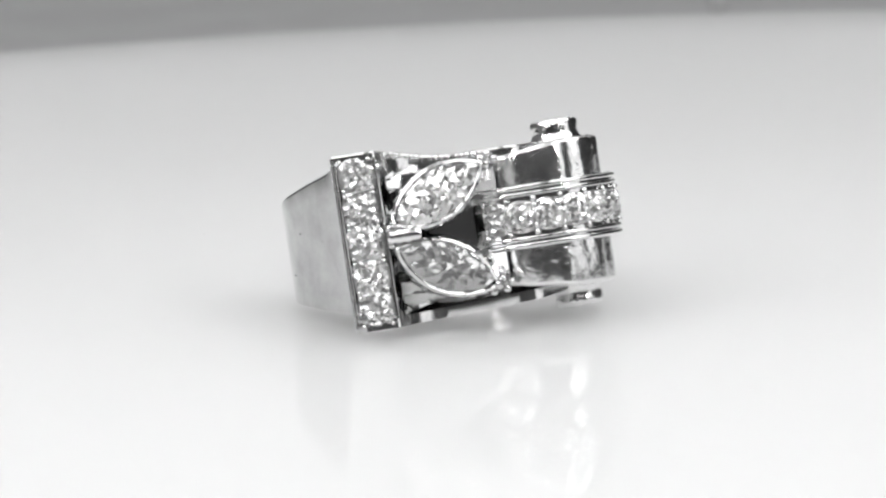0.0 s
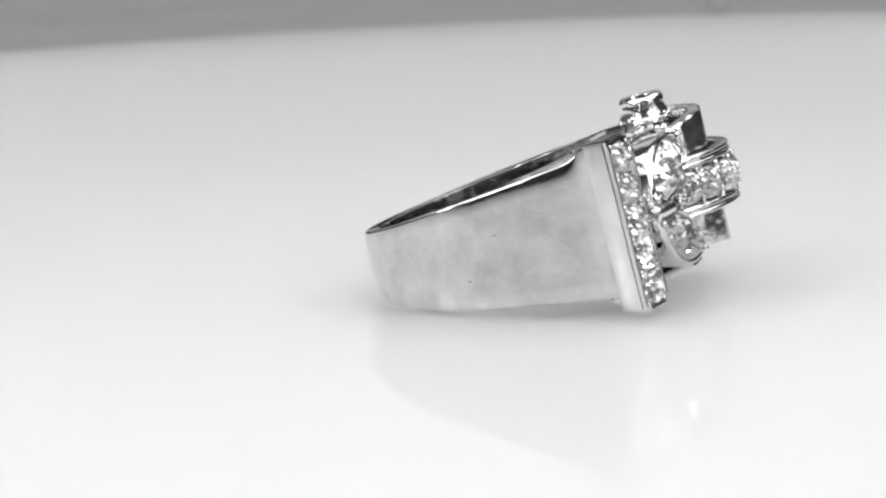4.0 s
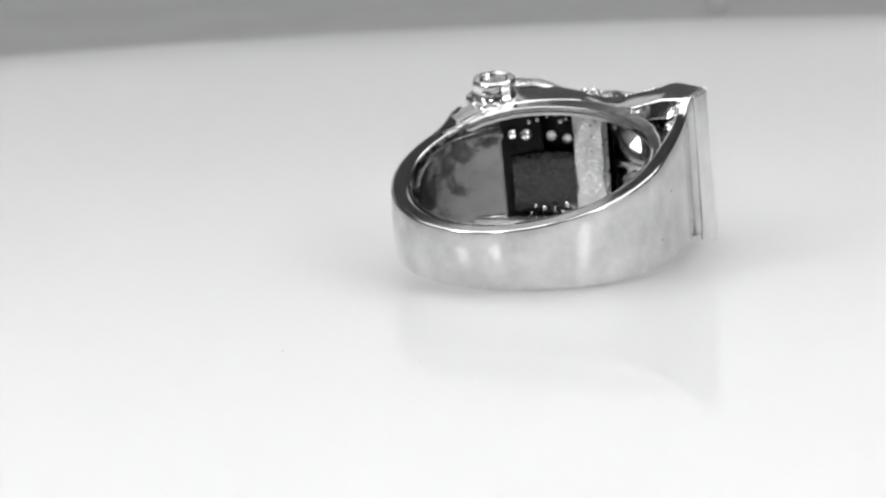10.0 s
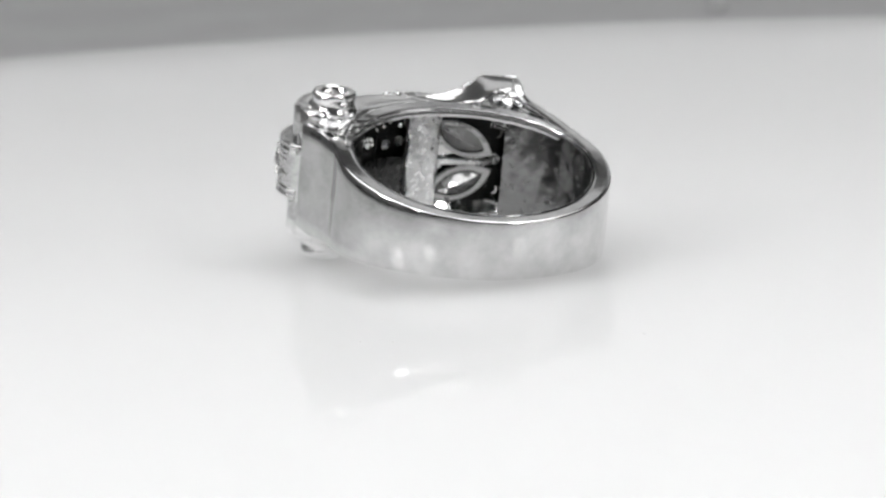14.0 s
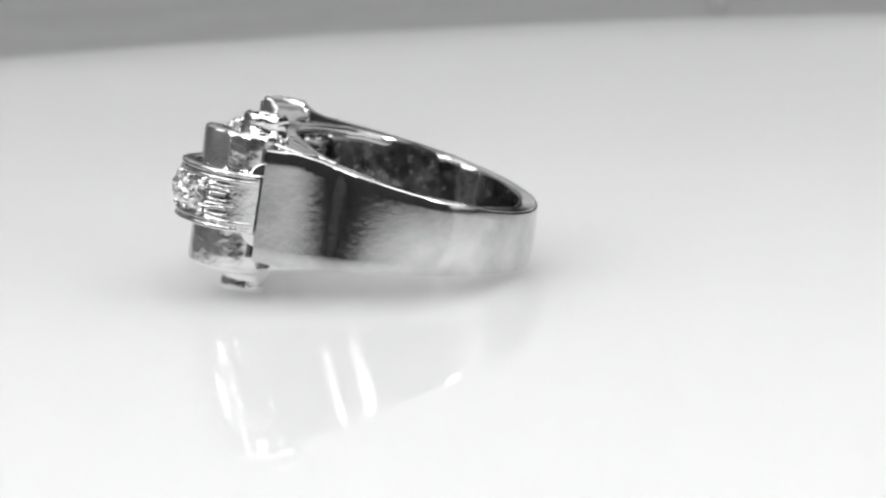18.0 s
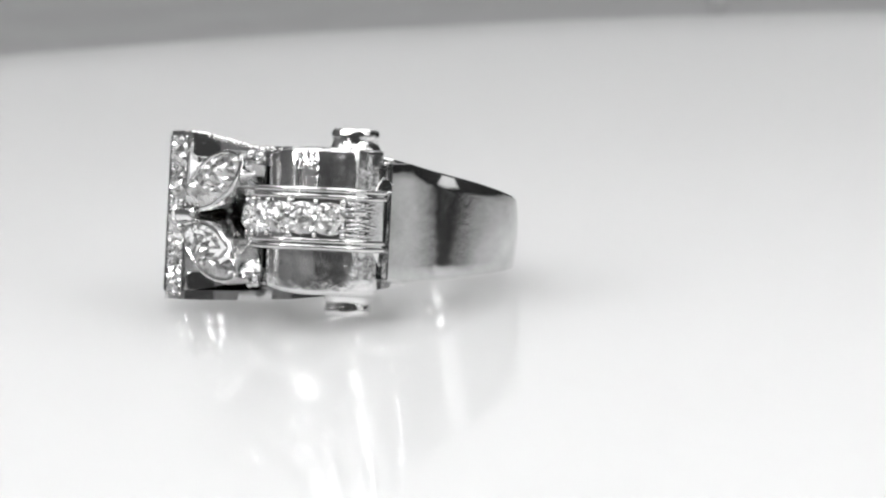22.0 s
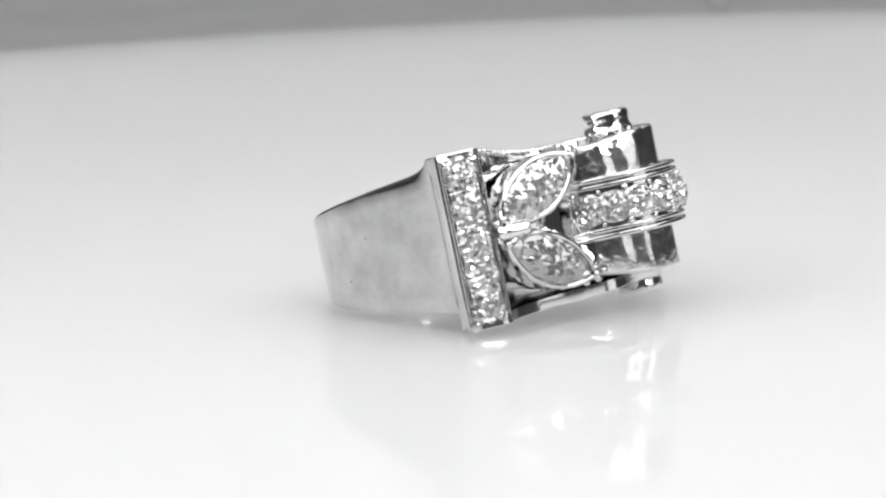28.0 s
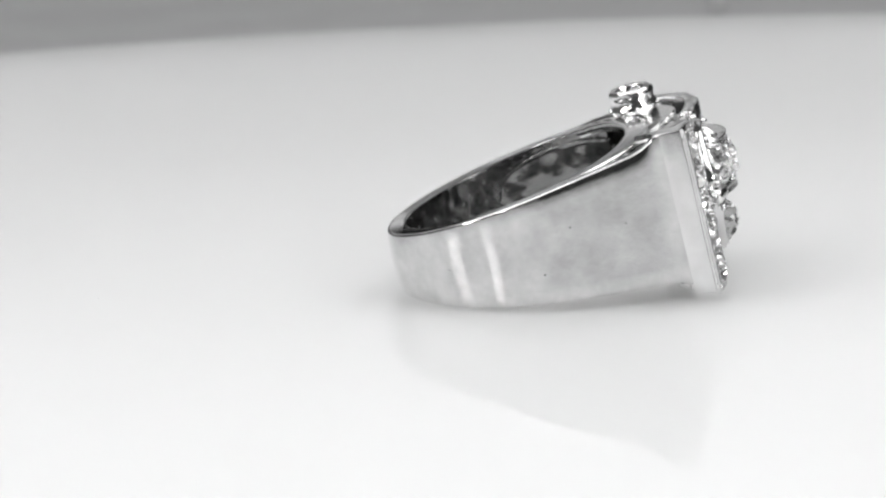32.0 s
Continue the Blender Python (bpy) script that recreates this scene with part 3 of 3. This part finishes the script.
def build_underplate(root):
    """The near-black back of the stone-set ribbon, seen through the finger hole, with its drilled holes."""
    path = [Vector(q) for q in ((1.6, 10.35), (3.4, 10.2), (5.6, 9.6), (8.0, 8.2))]
    path = spline([(p.x, p.y) for p in path], 24)
    plate = ring_part("underplate", sweep(bmesh.new(), path, lambda s: section(0.25, -3.6, 3.6, 0.05), 1), NEAR_BLACK, root, "near-black back plate with drilled holes")
    # sheets added behind the leaf windows to darken them
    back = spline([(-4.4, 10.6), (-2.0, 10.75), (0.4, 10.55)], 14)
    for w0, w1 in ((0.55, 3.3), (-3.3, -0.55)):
        ring_part("underplate", sweep(bmesh.new(), back, lambda s: section(0.2, w0 + (0.9 * s if w0 > 0 else 0), w1 - (0.9 * s if w1 < 0 else 0), 0.05), 1), NEAR_BLACK, root, "near-black sheet added to darken the window under a leaf")
    for sign in (1, -1):
        bm = bmesh.new()
        ring = lens(2.7, 1.25, 14)
        loops = [[bm.verts.new((x * q, y * q, z)) for x, y in ring] for q, z in ((1.05, 0), (1.0, 0.35), (0.74, 0.35), (0.7, 0))]
        for i in range(4):
            p, q = loops[i], loops[(i + 1) % 4]
            for k in range(len(ring)):
                bm.faces.new((p[k], p[(k + 1) % len(ring)], q[(k + 1) % len(ring)], q[k]))
        bm.transform(frame_at((-1.35, 10.35, 1.75 * sign), (0.1, -1, 0), (1, 0, 0.45 * sign)))
        ring_part("seat_ring", bm, WORN_DARK, root, "pointed-oval rim under a leaf")
        bm = pavilion(bmesh.new(), 2.3, 1.0)
        bm.transform(frame_at((-1.35, 10.42, 1.75 * sign), (0.1, -1, 0), (1, 0, 0.45 * sign)))
        ring_part("diamond_underside", bm, DIAMOND, root, "underside of a pointed-oval diamond", flat=True)
    inner = arc(HOLE + 0.55, 39, 73, 24)
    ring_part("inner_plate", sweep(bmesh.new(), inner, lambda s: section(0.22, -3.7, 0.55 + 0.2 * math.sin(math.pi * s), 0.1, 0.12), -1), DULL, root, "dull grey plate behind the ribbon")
    ring_part("bar_back", box(bmesh.new(), -5.3, -3.5, 11.1, 11.45, -3.6, 3.6, 0.05), NEAR_BLACK, root, "dark underside of the bar")
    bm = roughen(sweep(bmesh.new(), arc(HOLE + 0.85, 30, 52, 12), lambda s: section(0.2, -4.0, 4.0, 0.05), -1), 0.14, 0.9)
    for q in bm.verts:
        # ragged ends
        a = math.atan2(q.co.y, q.co.x)
        off = (math.degrees(a) - 41) / 10
        turn = radians(2.6) * off * noise.noise(Vector((0.8 * q.co.z, 3.0 if off > 0 else 9.0, 0.5)))
        q.co.x, q.co.y = q.co.x * math.cos(turn) - q.co.y * math.sin(turn), q.co.x * math.sin(turn) + q.co.y * math.cos(turn)
    ring_part("underplate", bm, NEAR_BLACK, root, "near-black backing beside the back plate")
    # bright metal cups stand in for light coming through the culets
    for a, w, r in ((34, 2.25, 0.44), (40, 2.4, 0.42), (46.5, 2.25, 0.5)):
        bm = turned(bmesh.new(), [(0.0, 0.32), (r * 0.5, 0.2), (r * 0.75, 0.26), (r, 0.1), (r, -0.3)], 14)
        bm.transform(frame_at((9.55 * math.cos(radians(a)), 9.55 * math.sin(radians(a)), w), (-math.cos(radians(a)), -math.sin(radians(a)), 0.15), (0, 0, 1)))
        ring_part("culet_cup", bm, ROUGH, plate, "small bright metal cup for the light through a stone tip")
    for w in (-2.3, 0.1, 2.2):
        for u, v, r in ((-4.15, 10.6, 0.46), (-4.75, 9.2, 0.36)):
            bm = tube(bmesh.new(), r, r * 0.5, -0.5, 0.14, 0.1, 20, 0.05)
            bm.transform(frame_at((u, v, w + 0.5 * (v < 10)), (0.25, -0.95, 0.1), (0, 0, 1)))
            ring_part("culet_cup", bm, POLISHED, plate, "small bright metal cup for the light through a drilled hole")
    ring_part("rib", box(bmesh.new(), -3.9, 0.6, 10.05, 10.4, -0.3, 0.16, 0.08), STRUT, root, "thin rib between the leaves")
    for k in range(4):
        p = path[5 + 4 * k]
        bm = tube(bmesh.new(), 0.42, 0.24, -0.12, 0.12, 0.1, 20, 0.05)
        bm.transform(frame_at((p.x * 0.965, p.y * 0.965, 1.35 + 0.25 * (k % 2)), (-p.x, -p.y, 0), (0, 0, 1)))
        ring_part("culet_cup", bm, POLISHED, plate, "small bright metal cup for the light through a drilled hole")


def build_bar(root):
    bm = box(bmesh.new(), -5.9, -3.0, 11.5, 13.56, -5.45, 5.45, 0.2, 4)
    bm.faces.ensure_lookup_table()
    front = max((f for f in bm.faces if f.normal.y > 0.99), key=lambda f: f.calc_area())
    bmesh.ops.inset_region(bm, faces=[front], thickness=0.16, depth=0.0)
    bmesh.ops.translate(bm, verts=list(front.verts), vec=(0, -0.45, 0))
    bar = ring_part("bar", bm, SATIN, root, "polished raised bar set with five square-cut stones", limit=20)
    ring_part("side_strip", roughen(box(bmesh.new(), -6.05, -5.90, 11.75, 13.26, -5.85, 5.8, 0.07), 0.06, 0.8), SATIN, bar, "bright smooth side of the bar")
    for u in (-5.82, -3.08):
        bm = bmesh.new()
        bmesh.ops.create_cone(bm, cap_ends=True, segments=12, radius1=0.13, radius2=0.13, depth=11.0, matrix=pose(u, 13.52, 0))
        ring_part("rail_wire", bm, POLISHED, bar)
    for k in range(4):
        w = -3.6 + 2.3 * k
        ring_part("divider", box(bmesh.new(), -5.56, -3.34, 13.0, 13.42, w - 0.09, w + 0.09, 0.05), POLISHED, bar)
    for k in range(5):
        w = -4.75 + 2.3 * k
        bm = brilliant(bmesh.new(), 1.24, 10 + k, 1.0)
        bm.transform(frame_at((-4.45, 13.42, w), (0.05 * (k % 2) - 0.02, 1, 0.06 * (k % 3 - 1)), (1, 0, 0)))
        ring_part("diamond", bm, DIAMOND, bar, flat=True)
        for du in (-0.98, 0.98):
            for dw in (-0.98, 0.98):
                ring_part("bead", bead(bmesh.new(), 0.17, (-4.45 + du, 13.48, w + dw)), POLISHED, bar)


def build_leaf(root, sign):
    a, b = 3.72, 1.74
    tip_in = Vector((-2.85, 14.3, 0.62 * sign - 0.06))
    tip_out = Vector((4.3, 12.45, 4.3 * sign - 0.12))
    mid = (tip_in + tip_out) / 2
    m = frame_at(mid, (0.16, 1.0, 0.10 * sign), tip_out - tip_in)
    # bezel: an open pointed-oval cup
    outl, inl = lens(a + 0.18, b + 0.16, 22), lens(a - 0.2, b - 0.18, 22)
    low = lens(a * 1.03, b * 1.1, 22)
    bm = bmesh.new()
    rng = random.Random(70 + sign)
    flute = lambda k, h: (1.045 if h in (-2.0, -0.35) and k % 2 else 1.0) * rng.uniform(0.985, 1.015)
    rings = [[bm.verts.new((x * flute(k, h), y * flute(k, h), h)) for k, (x, y) in enumerate(pts)] for pts, h in ((low, -2.0), (outl, -0.35), (outl, 0.0), (lens(a + 0.1, b + 0.09, 22), 0.12), (lens(a - 0.06, b - 0.06, 22), 0.18), (inl, 0.12), (inl, -0.5), (lens(a * 0.6, b * 0.55, 22), -1.5))]
    n = len(outl)
    for p, q in zip(rings, rings[1:]):
        for k in range(n):
            bm.faces.new((p[k], p[(k + 1) % n], q[(k + 1) % n], q[k]))
    for k in range(n):
        p, q = rings[-1], rings[0]
        bm.faces.new((p[k], p[(k + 1) % n], q[(k + 1) % n], q[k]))
    bm.transform(m)
    leaf = ring_part("leaf_setting", bm, POLISHED, root, "polished pointed-oval leaf setting", limit=28)
    bm = marquise(bmesh.new(), a - 0.22, b - 0.2, 50 + sign)
    bm.transform(m @ Matrix.Translation((0, 0, 0.12)))
    ring_part("marquise_diamond", bm, DIAMOND, leaf, "large pointed-oval diamond", flat=True)
    for x in (-a + 0.1, a - 0.1):
        bm = bead(bmesh.new(), 0.26, (x, 0, 0.2))
        bm.transform(m)
        ring_part("prong", bm, POLISHED, leaf)
    return leaf


def build_stem(root):
    """The ribbed tie at which both leaves join the bar."""
    bm = turned(bmesh.new(), [(0.0, -1.25), (0.42, -1.2), (0.56, -1.0), (0.5, -0.72), (0.6, -0.45), (0.52, -0.15), (0.6, 0.15), (0.5, 0.45), (0.56, 0.75), (0.44, 1.05), (0.0, 1.15)], 20)
    bm.transform(frame_at((-1.75, 14.0, -0.05), (1, 0.02, 0), (0, 1, 0)))
    ring_part("stem", bm, BRIGHT, root, "ribbed tie between the leaves")
    for w in (-0.55, 0.55):
        ring_part("stem_bead", bead(bmesh.new(), 0.3, (-2.75, 13.75, w)), POLISHED, root)


RIBBON = [(3.0, 11.0), (4.3, 12.1), (6.0, 13.0), (8.2, 13.25), (10.2, 12.6), (11.7, 11.2), (12.6, 9.5), (12.8, 7.8), (12.3, 6.3), (11.2, 5.1), (10.2, 4.6)]
ROLL = [(4.0, 10.6), (5.2, 11.3), (6.6, 11.8), (8.3, 11.9), (9.9, 11.4), (11.2, 10.3), (11.9, 8.9), (12.0, 7.4), (11.5, 6.0), (10.4, 5.3), (9.2, 5.7)]


POST_U, POST_V = 9.4, 6.95


def roll_half(s):
    return 4.05 + 0.65 * lerp_table(s, [(0.0, 0.0), (0.45, 1.0), (1.0, 1.0)])


def build_scroll(root):
    path = spline(ROLL, 110)
    bm = sweep(bmesh.new(), path, lambda s: [(o + (0.065 * math.sin(41 * s + 0.5) + 0.03 * math.sin(67 * s + 1 + 0.3 * x) if o > -0.3 else 0.0), x) for o, x in section(1.05, -0.5 - roll_half(s), 0.2 + roll_half(s), 0.34, 0.0)], 1)
    roll = ring_part("roll", bm, WORN, root, "broad polished rolled ribbon of white metal")
    path = spline(RIBBON, 60)
    bm = sweep(bmesh.new(), path, lambda s: section(0.9, -2.15, 2.15, 0.12, 0.0), 1)
    ribbon = ring_part("ribbon", bm, POLISHED, root, "narrow raised ribbon with a row of small diamonds")
    for w in (-1.95, -1.5, 1.5, 1.95):
        bm = sweep(bmesh.new(), path[:50], lambda s: [(o + 0.16, x) for o, x in section(0.26, w - 0.16, w + 0.16, 0.12)], 1)
        ring_part("edge_wire", bm, POLISHED, ribbon)
    end = spline([(11.9, 7.0), (11.75, 6.2), (11.2, 5.3), (10.6, 4.7), (10.1, 4.3)], 26)

    def oval(s):
        hw = 0.25 + 2.9 * math.sqrt(max(0.0, 1 - ((s - 0.55) / 0.56) ** 2))
        return section(0.55, -hw, hw, 0.2, 0.25)
    ring_part("end_plate", sweep(bmesh.new(), end, oval, 1), POLISHED, ribbon, "smooth oval plate at the end of the ribbon")
    # stones along the first two thirds, engraved ridges on the rest
    dense = spline(RIBBON, 400)
    run = [0.0]
    for p, q in zip(dense, dense[1:]):
        run.append(run[-1] + (q - p).length)

    def at(s):
        i = min(range(len(run)), key=lambda j: abs(run[j] - s))
        i = max(1, min(i, len(dense) - 2))
        d = (dense[i + 1] - dense[i - 1]).normalized()
        return dense[i], d, Vector((-d.y, d.x))
    for k in range(6):
        p, d, o = at(2.0 + 1.82 * k)
        q = p + o * 0.12
        bm = brilliant(bmesh.new(), 1.12, 30 + k, 0.55)
        bm.transform(frame_at((q.x, q.y, 0), (o.x, o.y, 0.05 * (k % 3 - 1)), (d.x, d.y, 0)))
        ring_part("diamond", bm, DIAMOND, ribbon, flat=True)
        for ds in (-0.91, 0.91) if k == 0 else (0.91,):
            pp, dd, oo = at(2.0 + 1.82 * k + ds)
            qq = pp + oo * 0.15
            for w in (-1.12, -0.68, 0.68, 1.12):
                ring_part("bead", bead(bmesh.new(), 0.2 + 0.05 * ((k + round(w * 9)) % 2), (qq.x, qq.y, w)), POLISHED, ribbon)
    rng = random.Random(4)
    for k in range(9):
        w, lift, half = -1.36 + 0.34 * k + rng.uniform(-0.05, 0.05), rng.uniform(0.06, 0.16), rng.uniform(0.07, 0.13)
        part_path = [at(11.9 + 0.14 * (k * 5 % 4) + 0.26 * j)[0] for j in range(10 - k % 3)]
        bm = sweep(bmesh.new(), part_path, lambda s: [(o + lift + 0.03 * math.sin(9 * s + k), x + 0.05 * math.sin(5 * s + 2 * k)) for o, x in section(0.2, w - half, w + half, 0.06)], 1)
        ring_part("ridge", bm, POLISHED, ribbon)
    # the bored posts at both ends of the roll
    for sign in (1, -1):
        bm = bmesh.new()
        turned(bm, [(0.0, 3.0), (1.75, 3.0), (1.78, 4.3), (1.82, 4.7), (1.74, 5.0), (1.62, 5.2), (1.58, 5.45), (1.62, 5.7), (1.63, 5.95), (1.58, 6.14), (1.46, 6.26), (1.26, 6.28), (1.10, 6.2), (1.02, 6.0), (0.97, 5.2), (0.0, 5.1)])
        if sign < 0:
            bm.transform(Matrix.Translation((0, 0, -0.3)) @ Matrix.Rotation(math.pi, 4, "X"))
        bm.transform(Matrix.Translation((POST_U, POST_V, 0)))
        for q in bm.verts:
            q.co += 0.08 * noise.noise_vector(q.co * 1.2)
        post = ring_part("post", bm, ROUGH, root, "short bored post at the end of the roll")
        for k in range(22):
            a = 0.29 * k + 0.2 * math.sin(3 * k)
            r = 0.17 + 0.05 * (k % 3)
            ring_part("solder_grain", bead(bmesh.new(), r, (POST_U + 1.72 * math.cos(a), POST_V + 1.72 * math.sin(a), sign * (4.85 - 0.16 * (k * 7 % 3)))), ROUGH, post)


def build_ring():
    root = tagged(new("finger_ring"), "polished white metal cocktail ring with diamonds, lying on its side", "ring")
    root.location = RING_BASE * 0.001
    build_band(root)
    build_gallery(root)
    build_underplate(root)
    build_pocket(root)
    build_milgrain(root)
    build_bar(root)
    for sign in (1, -1):
        build_leaf(root, sign)
    build_stem(root)
    build_scroll(root)
    return root


build_room()
# side light added out of view on the east wall
build_side_glow("side_glow", -1.75, -0.60, 0.10, 1.30, pose(1.9, 0, 0, 0, 0, 90), SIDE_FILL)
build_far_glow()
build_desk()
turntable = build_turntable()
build_lights()
build_peg()
ring = build_ring()


# ---- what moves ----
def motions():
    base = Matrix.Translation(RING_BASE * 0.001)
    times = [0.5 * k for k in range(65)]
    walk(turntable, [(t, pose(0, 0, 0, 0, 0, DEG_PER_S * t)) for t in times])
    walk(ring, [(t, pose(0, 0, 0, 0, 0, DEG_PER_S * t) @ base) for t in times])


motions()
